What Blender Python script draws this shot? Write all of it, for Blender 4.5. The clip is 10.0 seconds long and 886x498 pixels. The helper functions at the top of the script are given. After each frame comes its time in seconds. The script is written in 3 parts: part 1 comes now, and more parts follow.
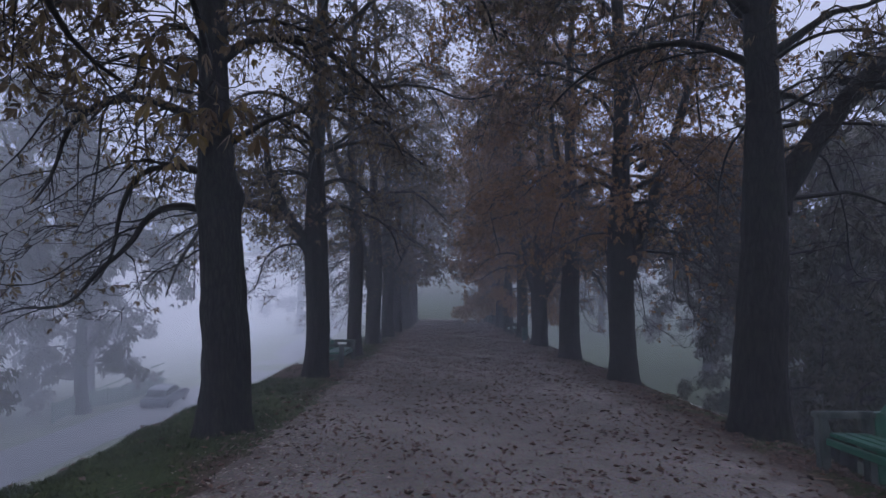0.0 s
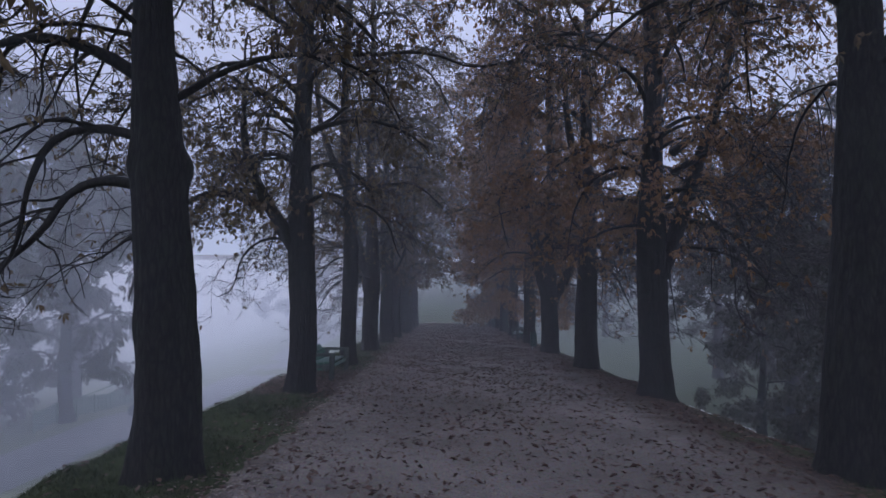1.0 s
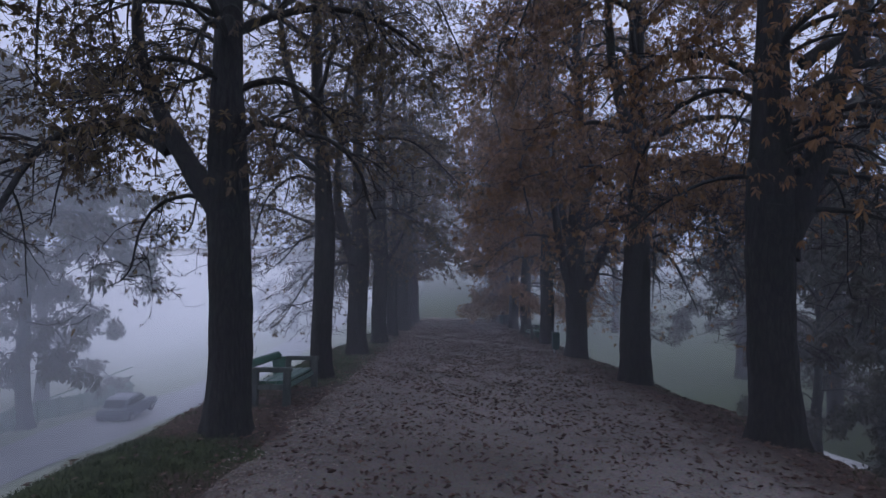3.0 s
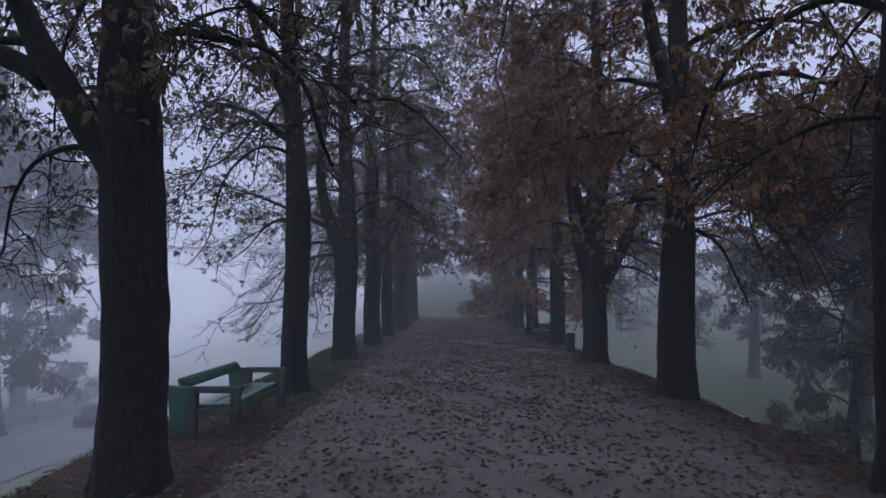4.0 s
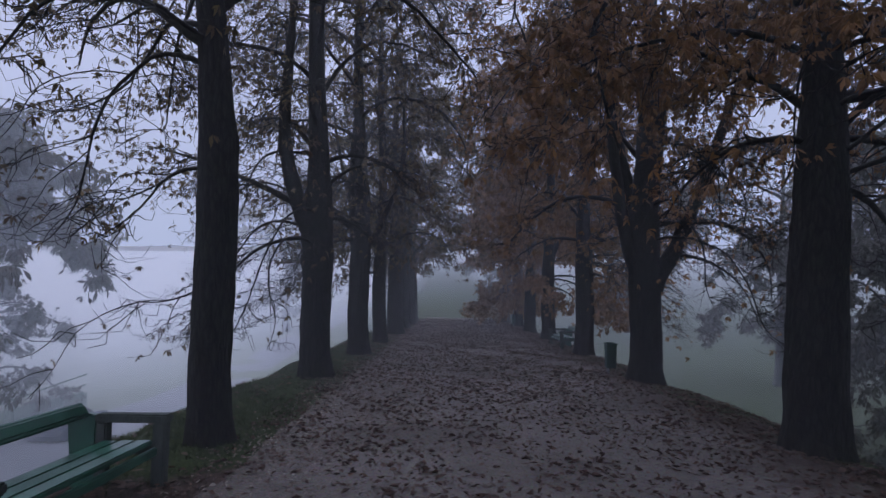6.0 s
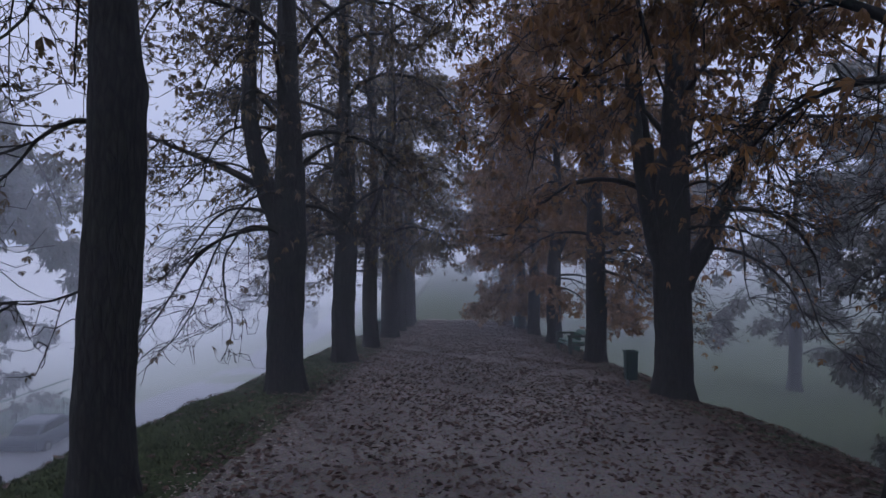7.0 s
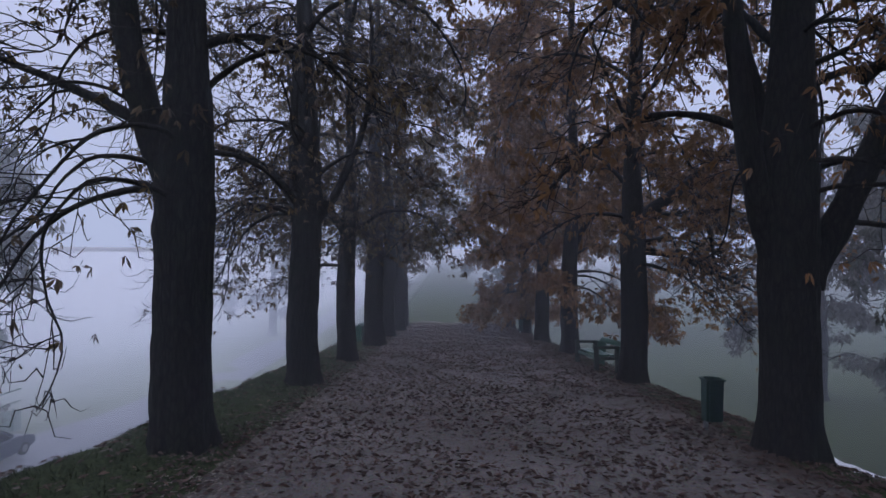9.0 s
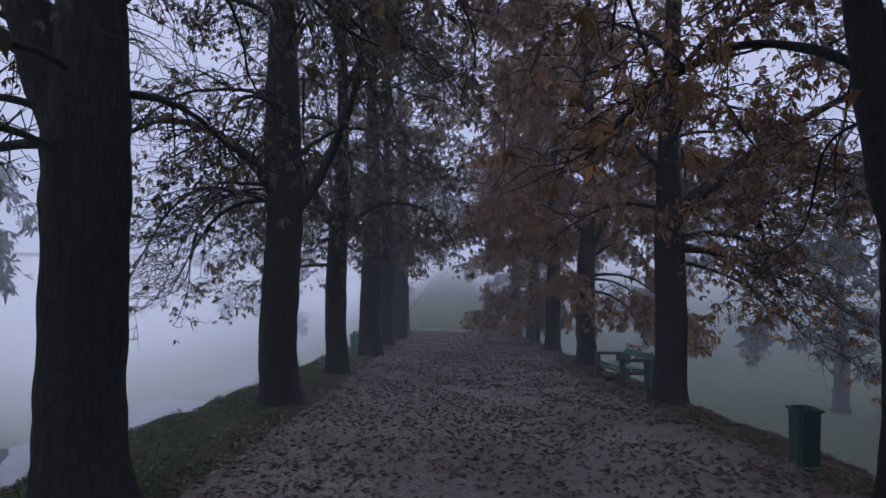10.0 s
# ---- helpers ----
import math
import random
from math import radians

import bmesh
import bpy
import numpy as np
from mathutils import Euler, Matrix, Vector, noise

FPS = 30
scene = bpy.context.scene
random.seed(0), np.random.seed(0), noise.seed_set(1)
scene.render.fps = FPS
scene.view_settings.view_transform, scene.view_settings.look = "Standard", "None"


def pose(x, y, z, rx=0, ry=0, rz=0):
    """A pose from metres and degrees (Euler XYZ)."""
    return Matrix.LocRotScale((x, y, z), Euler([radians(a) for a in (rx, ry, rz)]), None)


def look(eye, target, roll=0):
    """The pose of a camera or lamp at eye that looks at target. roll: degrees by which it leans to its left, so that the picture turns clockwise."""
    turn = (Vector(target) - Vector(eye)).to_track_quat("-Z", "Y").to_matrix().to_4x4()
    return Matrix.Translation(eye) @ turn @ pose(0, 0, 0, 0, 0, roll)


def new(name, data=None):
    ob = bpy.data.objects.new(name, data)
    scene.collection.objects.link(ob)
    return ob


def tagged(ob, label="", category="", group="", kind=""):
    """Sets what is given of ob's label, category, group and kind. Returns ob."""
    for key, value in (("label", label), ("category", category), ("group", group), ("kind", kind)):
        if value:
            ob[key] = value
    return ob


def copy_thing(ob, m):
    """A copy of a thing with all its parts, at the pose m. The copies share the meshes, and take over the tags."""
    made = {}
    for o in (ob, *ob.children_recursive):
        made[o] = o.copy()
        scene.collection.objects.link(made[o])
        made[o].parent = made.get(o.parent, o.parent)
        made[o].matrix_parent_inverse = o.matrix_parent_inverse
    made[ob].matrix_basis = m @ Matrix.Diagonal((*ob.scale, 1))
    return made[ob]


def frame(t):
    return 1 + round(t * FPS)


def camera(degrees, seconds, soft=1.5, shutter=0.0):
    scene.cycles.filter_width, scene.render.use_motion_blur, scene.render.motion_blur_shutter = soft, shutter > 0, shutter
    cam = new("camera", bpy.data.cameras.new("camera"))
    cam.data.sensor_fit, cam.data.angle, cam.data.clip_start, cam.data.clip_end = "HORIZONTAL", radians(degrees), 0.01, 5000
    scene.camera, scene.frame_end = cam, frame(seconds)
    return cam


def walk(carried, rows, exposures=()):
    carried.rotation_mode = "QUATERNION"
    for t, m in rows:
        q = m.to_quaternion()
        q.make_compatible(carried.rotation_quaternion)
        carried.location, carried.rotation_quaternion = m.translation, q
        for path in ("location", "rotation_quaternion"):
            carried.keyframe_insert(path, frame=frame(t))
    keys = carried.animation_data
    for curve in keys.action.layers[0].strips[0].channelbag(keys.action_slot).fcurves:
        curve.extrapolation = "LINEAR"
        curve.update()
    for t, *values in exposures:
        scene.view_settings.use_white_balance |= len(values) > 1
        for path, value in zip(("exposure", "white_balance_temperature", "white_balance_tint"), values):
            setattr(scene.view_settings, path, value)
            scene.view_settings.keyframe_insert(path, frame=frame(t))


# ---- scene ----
# ---- camera ----
cam = camera(75.0, 10.0)
PATH = [
    (0.0, (-0.027, 0.876, 1.592), (-0.027, 2.876, 1.605), 0.2),
    (0.5, (-0.082, 1.726, 1.466), (-0.078, 3.726, 1.494), 0.1),
    (1.0, (-0.104, 2.602, 1.455), (-0.106, 4.601, 1.478), 0.2),
    (1.5, (-0.135, 3.539, 1.406), (-0.143, 5.539, 1.42), 0.2),
    (2.0, (-0.132, 4.535, 1.317), (-0.143, 6.535, 1.319), 0.2),
    (2.5, (-0.129, 5.496, 1.221), (-0.14, 7.496, 1.224), 0.4),
    (4.0, (-0.122, 8.78, 0.909), (-0.133, 10.78, 0.902), 0.1),
    (4.5, (-0.161, 9.749, 0.837), (-0.18, 11.749, 0.819), 0.4),
    (5.5, (-0.211, 11.619, 0.628), (-0.227, 13.619, 0.62), 0.4),
    (7.0, (-0.013, 14.257, 0.367), (-0.037, 16.257, 0.367), 0.3),
    (7.5, (-0.075, 15.116, 0.298), (-0.088, 17.117, 0.291), 0.5),
    (8.5, (0.024, 16.912, 0.08), (0.006, 18.911, 0.086), 0.5),
    (9.0, (0.039, 17.883, 0.07), (0.025, 19.883, 0.072), 0.4),
    (10.0, (0.010, 19.666, -0.135), (-0.013, 21.666, -0.108), 0.6),
]
walk(cam, [(t, look(eye, target, roll)) for t, eye, target, roll in PATH])

# ---- sky and mist ----
# dark foliage and bark: light beyond the third bounce adds nothing
scene.cycles.max_bounces, scene.cycles.diffuse_bounces, scene.cycles.glossy_bounces = 3, 2, 1
scene.cycles.volume_bounces, scene.cycles.transmission_bounces = 1, 0
world = bpy.data.worlds.new("world")
scene.world = world
world.use_nodes = True
world.cycles.volume_step_size = 25.0  # the mist is smooth: long steps do
wn, wl = world.node_tree.nodes, world.node_tree.links
back = wn["Background"]
# overcast dusk: the sky is darker towards the horizon than overhead
way = wn.new("ShaderNodeTexCoord")
split = wn.new("ShaderNodeSeparateXYZ")
sky = wn.new("ShaderNodeValToRGB")
wl.new(way.outputs["Generated"], split.inputs[0])
wl.new(split.outputs[2], sky.inputs[0])
wl.new(sky.outputs[0], back.inputs[0])
sky.color_ramp.elements[0].position, sky.color_ramp.elements[0].color = 0.0, (0.43, 0.49, 0.71, 1)
sky.color_ramp.elements[1].position, sky.color_ramp.elements[1].color = 0.35, (0.53, 0.58, 0.84, 1)
zenith = sky.color_ramp.elements.new(1.0)
zenith.color = (1.58, 1.73, 2.5, 1)
back.inputs[1].default_value = 1.0
# the mist lies over the ground and thins out above the tree tops
place = wn.new("ShaderNodeNewGeometry")
height = wn.new("ShaderNodeSeparateXYZ")
thin = wn.new("ShaderNodeMapRange")
mist = wn.new("ShaderNodeVolumeScatter")
wl.new(place.outputs["Position"], height.inputs[0])
sunk = wn.new("ShaderNodeMapRange")  # its top lies lower over the west meadow
wl.new(height.outputs[0], sunk.inputs[0])
for slot, value in zip((1, 2, 3, 4), (-26.0, -8.0, 20.0, 0.0)):
    sunk.inputs[slot].default_value = value
level = wn.new("ShaderNodeMath")
wl.new(height.outputs[2], level.inputs[0])
wl.new(sunk.outputs[0], level.inputs[1])
wl.new(level.outputs[0], thin.inputs[0])
for slot, value in zip((1, 2, 3, 4), (12.0, 30.0, 0.0056, 0.0)):
    thin.inputs[slot].default_value = value
mist.inputs["Color"].default_value = (0.875, 0.91, 0.955, 1)
# thicker over the west meadow to brighten it, thinner in the east to darken
pool = wn.new("ShaderNodeMapRange")
wl.new(height.outputs[0], pool.inputs[0])
for slot, value in zip((1, 2, 3, 4), (-34.0, -9.5, 8.5, 1.0)):
    pool.inputs[slot].default_value = value
thick = wn.new("ShaderNodeMath")
thick.operation = "MULTIPLY"
wl.new(thin.outputs[0], thick.inputs[0])
wl.new(pool.outputs[0], thick.inputs[1])
thin_east = wn.new("ShaderNodeMapRange")
wl.new(height.outputs[0], thin_east.inputs[0])
for slot, value in zip((1, 2, 3, 4), (7.0, 20.0, 1.0, 0.7)):
    thin_east.inputs[slot].default_value = value
thicker = wn.new("ShaderNodeMath")
thicker.operation = "MULTIPLY"
wl.new(thick.outputs[0], thicker.inputs[0])
wl.new(thin_east.outputs[0], thicker.inputs[1])
wl.new(thicker.outputs[0], mist.inputs["Density"])
wl.new(mist.outputs[0], wn["World Output"].inputs["Volume"])


# ---- materials ----
def material(name, roughness=0.8, metallic=0.0):
    m = bpy.data.materials.new(name)
    m.use_nodes = True
    b = m.node_tree.nodes["Principled BSDF"]
    b.inputs["Roughness"].default_value, b.inputs["Metallic"].default_value = roughness, metallic
    if roughness >= 0.8:
        b.inputs["Specular IOR Level"].default_value = 0.12  # rough, matt and porous
    return m, m.node_tree.nodes, m.node_tree.links, b


def texture(n, l, kind, scale, detail=4.0, stretch=(1, 1, 1), space="Object"):
    """A noise, voronoi or wave texture in metres; returns the node."""
    tc, mp = n.new("ShaderNodeTexCoord"), n.new("ShaderNodeMapping")
    tx = n.new(kind)
    if space == "World":
        g = n.new("ShaderNodeNewGeometry")
        l.new(g.outputs["Position"], mp.inputs["Vector"])
    else:
        l.new(tc.outputs[space], mp.inputs["Vector"])
    mp.inputs["Scale"].default_value = stretch
    l.new(mp.outputs[0], tx.inputs["Vector"])
    tx.inputs["Scale"].default_value = scale
    if kind == "ShaderNodeTexNoise":
        tx.inputs["Detail"].default_value = detail
    return tx


def ramp(n, l, source, stops):
    r = n.new("ShaderNodeValToRGB")
    while len(r.color_ramp.elements) < len(stops):
        r.color_ramp.elements.new(0.5)
    for e, (p, c) in zip(r.color_ramp.elements, stops):
        e.position, e.color = p, (*c, 1)
    l.new(source, r.inputs[0])
    return r.outputs[0]


def mixed(n, l, factor, a, b, how="MIX"):
    m = n.new("ShaderNodeMix")
    m.data_type, m.blend_type = "RGBA", how
    for slot, v in ((0, factor), (6, a), (7, b)):
        if isinstance(v, (int, float)):
            m.inputs[slot].default_value = v
        elif isinstance(v, tuple):
            m.inputs[slot].default_value = (*v, 1)
        else:
            l.new(v, m.inputs[slot])
    return m.outputs[2]


def bump(n, l, b, source, strength, distance):
    u = n.new("ShaderNodeBump")
    u.inputs["Strength"].default_value, u.inputs["Distance"].default_value = strength, distance
    l.new(source, u.inputs["Height"])
    l.new(u.outputs[0], b.inputs["Normal"])
    return u


def bark_material():
    m, n, l, b = material("damp_bark", 0.85)
    plates = texture(n, l, "ShaderNodeTexVoronoi", 16, stretch=(1, 1, 0.28))
    plates.feature = "DISTANCE_TO_EDGE"
    grain = texture(n, l, "ShaderNodeTexNoise", 30, 8, (1, 1, 0.25))
    moss = texture(n, l, "ShaderNodeTexNoise", 1.6, 5)
    c = ramp(n, l, grain.outputs[0], [(0.3, (0.010, 0.009, 0.008)), (0.7, (0.036, 0.031, 0.026))])
    c = mixed(n, l, ramp(n, l, moss.outputs[0], [(0.5, (0, 0, 0)), (0.72, (0.6, 0.6, 0.6))]), c, (0.024, 0.029, 0.017))
    c = mixed(n, l, ramp(n, l, plates.outputs[0], [(0.0, (0.75, 0.75, 0.75)), (0.12, (0, 0, 0))]), c, (0.009, 0.008, 0.008))
    l.new(c, b.inputs["Base Color"])
    h = mixed(n, l, 0.4, plates.outputs[0], grain.outputs[0])
    bump(n, l, b, h, 0.9, 0.03)
    return m


def leaf_material(name, tones, patch=0.7):
    m, n, l, b = material(name, 0.6)
    g = n.new("ShaderNodeNewGeometry")
    c = ramp(n, l, g.outputs["Random Per Island"], [(i / (len(tones) - 1), t) for i, t in enumerate(tones)])
    spot = texture(n, l, "ShaderNodeTexNoise", patch, 1, space="World")
    c = mixed(n, l, ramp(n, l, spot.outputs[0], [(0.4, (0, 0, 0)), (0.65, (0.75, 0.75, 0.75))]), c, tones[-1])
    l.new(c, b.inputs["Base Color"])
    b.inputs["Specular IOR Level"].default_value = 0.2
    return m


def gravel_material():
    m, n, l, b = material("trodden_gravel", 0.9)
    broad = texture(n, l, "ShaderNodeTexNoise", 0.45, 5)
    stones = texture(n, l, "ShaderNodeTexVoronoi", 75)
    grit = texture(n, l, "ShaderNodeTexNoise", 40, 8)
    c = ramp(n, l, broad.outputs[0], [(0.32, (0.125, 0.108, 0.092)), (0.5, (0.18, 0.157, 0.136)), (0.7, (0.24, 0.211, 0.185))])
    c = mixed(n, l, 0.5, c, ramp(n, l, grit.outputs[0], [(0.35, (0.25, 0.25, 0.25)), (0.65, (0.75, 0.75, 0.75))]), "OVERLAY")
    c = mixed(n, l, 0.25, c, stones.outputs["Color"], "SOFT_LIGHT")
    damp = texture(n, l, "ShaderNodeTexNoise", 3.2, 6)
    c = mixed(n, l, ramp(n, l, damp.outputs[0], [(0.52, (0, 0, 0)), (0.7, (0.55, 0.55, 0.55))]), c, (0.11, 0.09, 0.08))
    # soil and mould creep in from both edges
    where = n.new("ShaderNodeNewGeometry")
    xyz = n.new("ShaderNodeSeparateXYZ")
    l.new(where.outputs["Position"], xyz.inputs[0])
    off = n.new("ShaderNodeMath"); off.operation = "SUBTRACT"; off.inputs[1].default_value = 0.55
    away = n.new("ShaderNodeMath"); away.operation = "ABSOLUTE"
    rough = n.new("ShaderNodeMath"); rough.operation = "MULTIPLY_ADD"; rough.inputs[1].default_value = 1.5
    l.new(xyz.outputs[0], off.inputs[0]); l.new(off.outputs[0], away.inputs[0])
    l.new(damp.outputs[0], rough.inputs[0]); l.new(away.outputs[0], rough.inputs[2])
    edge = n.new("ShaderNodeMapRange")
    l.new(rough.outputs[0], edge.inputs[0])
    for slot, v in zip((1, 2, 3, 4), (2.95, 3.85, 0.0, 0.9)):
        edge.inputs[slot].default_value = v
    c = mixed(n, l, edge.outputs[0], c, ramp(n, l, grit.outputs[0], [(0.3, (0.035, 0.026, 0.02)), (0.7, (0.11, 0.08, 0.06))]))
    l.new(c, b.inputs["Base Color"])
    h = mixed(n, l, 0.5, stones.outputs["Distance"], grit.outputs[0])
    bump(n, l, b, h, 0.7, 0.02)
    return m


def earth_material():
    m, n, l, b = material("turf_and_leaf_litter", 0.95)
    where = n.new("ShaderNodeNewGeometry")
    xyz = n.new("ShaderNodeSeparateXYZ")
    l.new(where.outputs["Position"], xyz.inputs[0])
    patchy = texture(n, l, "ShaderNodeTexNoise", 0.8, 6)
    fine = texture(n, l, "ShaderNodeTexNoise", 26, 8)
    grass = ramp(n, l, fine.outputs[0], [(0.3, (0.015, 0.023, 0.007)), (0.7, (0.055, 0.072, 0.022))])
    soil = ramp(n, l, fine.outputs[0], [(0.3, (0.03, 0.021, 0.016)), (0.7, (0.10, 0.068, 0.05))])
    # litter under the row on the east side, turf on the west side and in the meadows
    side = n.new("ShaderNodeMapRange")
    l.new(xyz.outputs[0], side.inputs[0])
    for slot, v in zip((1, 2, 3, 4), (-3.0, -1.9, 0.32, 0.62)):
        side.inputs[slot].default_value = v
    low = n.new("ShaderNodeMapRange")
    l.new(xyz.outputs[2], low.inputs[0])
    for slot, v in zip((1, 2, 3, 4), (-2.6, -1.2, -0.3, 0.0)):
        low.inputs[slot].default_value = v
    add = n.new("ShaderNodeMath"); l.new(side.outputs[0], add.inputs[0]); l.new(low.outputs[0], add.inputs[1])
    gap = n.new("ShaderNodeMath"); gap.operation = "SUBTRACT"
    l.new(add.outputs[0], gap.inputs[0]); l.new(patchy.outputs[0], gap.inputs[1])
    stretch_in, stretch_out = n.new("ShaderNodeMapRange"), n.new("ShaderNodeMapRange")
    for node, ends in ((stretch_in, (12.6, 14.4, 0.0, 0.4)), (stretch_out, (17.0, 18.6, 0.0, -0.4))):
        l.new(xyz.outputs[1], node.inputs[0])
        for slot, v in zip((1, 2, 3, 4), ends):
            node.inputs[slot].default_value = v
    trodden = n.new("ShaderNodeMath"); l.new(stretch_in.outputs[0], trodden.inputs[0]); l.new(stretch_out.outputs[0], trodden.inputs[1])
    bare = n.new("ShaderNodeMath"); l.new(gap.outputs[0], bare.inputs[0]); l.new(trodden.outputs[0], bare.inputs[1])
    f = ramp(n, l, bare.outputs[0], [(0.0, (0, 0, 0)), (0.14, (1, 1, 1))])
    # the west meadow is coloured paler in place of bright mist over it
    haze_west = n.new("ShaderNodeMapRange")
    l.new(xyz.outputs[0], haze_west.inputs[0])
    for slot, v in zip((1, 2, 3, 4), (-16.0, -9.0, 1.0, 0.0)):
        haze_west.inputs[slot].default_value = v
    meadow = ramp(n, l, patchy.outputs[0], [(0.3, (0.11, 0.13, 0.07)), (0.7, (0.17, 0.18, 0.12))])
    c = mixed(n, l, haze_west.outputs[0], mixed(n, l, f, grass, soil), meadow)
    l.new(c, b.inputs["Base Color"])
    bump(n, l, b, fine.outputs[0], 0.9, 0.04)
    return m


def plain_material(name, low, high, scale=6.0, roughness=0.7, metallic=0.0, relief=0.15, stretch=(1, 1, 1)):
    m, n, l, b = material(name, roughness, metallic)
    big = texture(n, l, "ShaderNodeTexNoise", scale, 6, stretch)
    small = texture(n, l, "ShaderNodeTexNoise", scale * 12, 4, stretch)
    c = ramp(n, l, big.outputs[0], [(0.3, low), (0.7, high)])
    c = mixed(n, l, 0.3, c, small.outputs[0], "OVERLAY")
    l.new(c, b.inputs["Base Color"])
    bump(n, l, b, small.outputs[0], relief, 0.01)
    return m


def painted_wood():
    m, n, l, b = material("worn_green_paint", 0.3)
    worn = texture(n, l, "ShaderNodeTexNoise", 9, 8, (1, 0.25, 1))
    stain = texture(n, l, "ShaderNodeTexNoise", 2.5, 4)
    c = ramp(n, l, stain.outputs[0], [(0.3, (0.012, 0.058, 0.033)), (0.7, (0.03, 0.125, 0.075))])
    c = mixed(n, l, ramp(n, l, worn.outputs[0], [(0.6, (0, 0, 0)), (0.72, (0.7, 0.7, 0.7))]), c, (0.10, 0.11, 0.09))
    l.new(c, b.inputs["Base Color"])
    bump(n, l, b, worn.outputs[0], 0.25, 0.006)
    return m


BARK = bark_material()
TWIG = plain_material("dark_twig", (0.018, 0.015, 0.013), (0.045, 0.036, 0.03), 8, 0.8)
LEAF_OLIVE = leaf_material("withered_olive_leaf", [(0.09, 0.07, 0.035), (0.14, 0.09, 0.038), (0.075, 0.052, 0.03), (0.20, 0.14, 0.045), (0.10, 0.065, 0.036)])
LEAF_RUST = leaf_material("rusty_brown_leaf", [(0.26, 0.115, 0.036), (0.15, 0.078, 0.034), (0.36, 0.17, 0.045), (0.13, 0.08, 0.038), (0.26, 0.13, 0.046)])
LEAF_WOOD = leaf_material("dull_wood_leaf", [(0.04, 0.046, 0.026), (0.07, 0.06, 0.03), (0.05, 0.042, 0.027)], 0.2)
LITTER = leaf_material("fallen_leaf", [(0.028, 0.020, 0.016), (0.10, 0.056, 0.037), (0.038, 0.025, 0.019), (0.17, 0.10, 0.068), (0.055, 0.034, 0.026), (0.105, 0.066, 0.048)], 1.5)
PALE_LITTER = leaf_material("bleached_leaf", [(0.25, 0.21, 0.17), (0.36, 0.32, 0.27), (0.18, 0.14, 0.11)], 1.5)
GRAVEL = gravel_material()
EARTH = earth_material()
GRASS = leaf_material("damp_grass", [(0.016, 0.028, 0.007), (0.036, 0.052, 0.014), (0.06, 0.068, 0.024), (0.026, 0.04, 0.011)], 0.9)
ASPHALT = plain_material("wet_asphalt", (0.09, 0.09, 0.095), (0.14, 0.14, 0.145), 0.7, 0.5)
LANE = plain_material("pale_gravel_lane", (0.42, 0.42, 0.42), (0.6, 0.6, 0.58), 0.8, 0.8)
GREEN_WOOD = painted_wood()
GREY_WOOD = plain_material("weathered_grey_post", (0.035, 0.045, 0.038), (0.10, 0.11, 0.095), 7, 0.8, stretch=(1, 1, 0.3))
BIN_GREEN = plain_material("dull_green_steel", (0.008, 0.038, 0.027), (0.015, 0.058, 0.042), 4, 0.5)
STEEL = plain_material("galvanised_steel", (0.2, 0.2, 0.2), (0.35, 0.35, 0.35), 9, 0.5, 0.7)
RUBBER = plain_material("black_rubber", (0.012, 0.012, 0.012), (0.03, 0.03, 0.03), 9, 0.8)
CAR_DARK = plain_material("dark_blue_car_paint", (0.05, 0.06, 0.085), (0.07, 0.08, 0.11), 2, 0.3, 0.1, 0.02)
CAR_GLASS = plain_material("dark_car_glass", (0.02, 0.022, 0.025), (0.03, 0.033, 0.036), 2, 0.08, 0.0, 0.0)
FENCE_PAINT = plain_material("faded_green_rail", (0.10, 0.17, 0.12), (0.15, 0.23, 0.17), 5, 0.7)


# ---- mesh helpers ----
FALL = radians(5.0)  # the avenue runs downhill

def link(name, me, mat, parent=None, label=""):
    ob = new(name, me)
    me.materials.append(mat)
    if parent:
        ob.parent = parent
    return tagged(ob, label)


def part(name, bm, mat, parent=None, label="", smooth=False):
    """Links a bmesh as one mesh object under a thing or a part."""
    me = bpy.data.meshes.new(name)
    bm.to_mesh(me)
    bm.free()
    if smooth:
        me.shade_smooth()
    return link(name, me, mat, parent, label)


def from_arrays(name, verts, faces, mat, parent=None, label="", smooth=False):
    """A mesh object from arrays of corners and of four-cornered (or three-cornered) faces."""
    me = bpy.data.meshes.new(name)
    v, f = np.asarray(verts, np.float32), np.asarray(faces, np.int32)
    k = f.shape[1]
    me.vertices.add(len(v)); me.vertices.foreach_set("co", v.ravel())
    me.loops.add(f.size); me.loops.foreach_set("vertex_index", f.ravel())
    me.polygons.add(len(f))
    me.polygons.foreach_set("loop_start", np.arange(0, f.size, k, dtype=np.int32))
    me.polygons.foreach_set("use_smooth", np.full(len(f), smooth))
    me.update(calc_edges=True)
    me.validate()
    return link(name, me, mat, parent, label)


def thing(name, x, y, z, label, category, group="", turn=0.0):
    """A thing that stands on the ground at x and at y metres down the sloping avenue, z above it."""
    ob = new(name)
    ob.matrix_basis = stand(x, y, turn, 1.0, z)
    return tagged(ob, label, category, group)


def stand(x, y, turn=0.0, size=1.0, z=0.0):
    """The pose of a thing on the ground, y metres down the slope."""
    y *= math.cos(FALL)
    return pose(x, y, on(x, y) + z, 0, 0, turn) @ Matrix.Scale(size, 4)


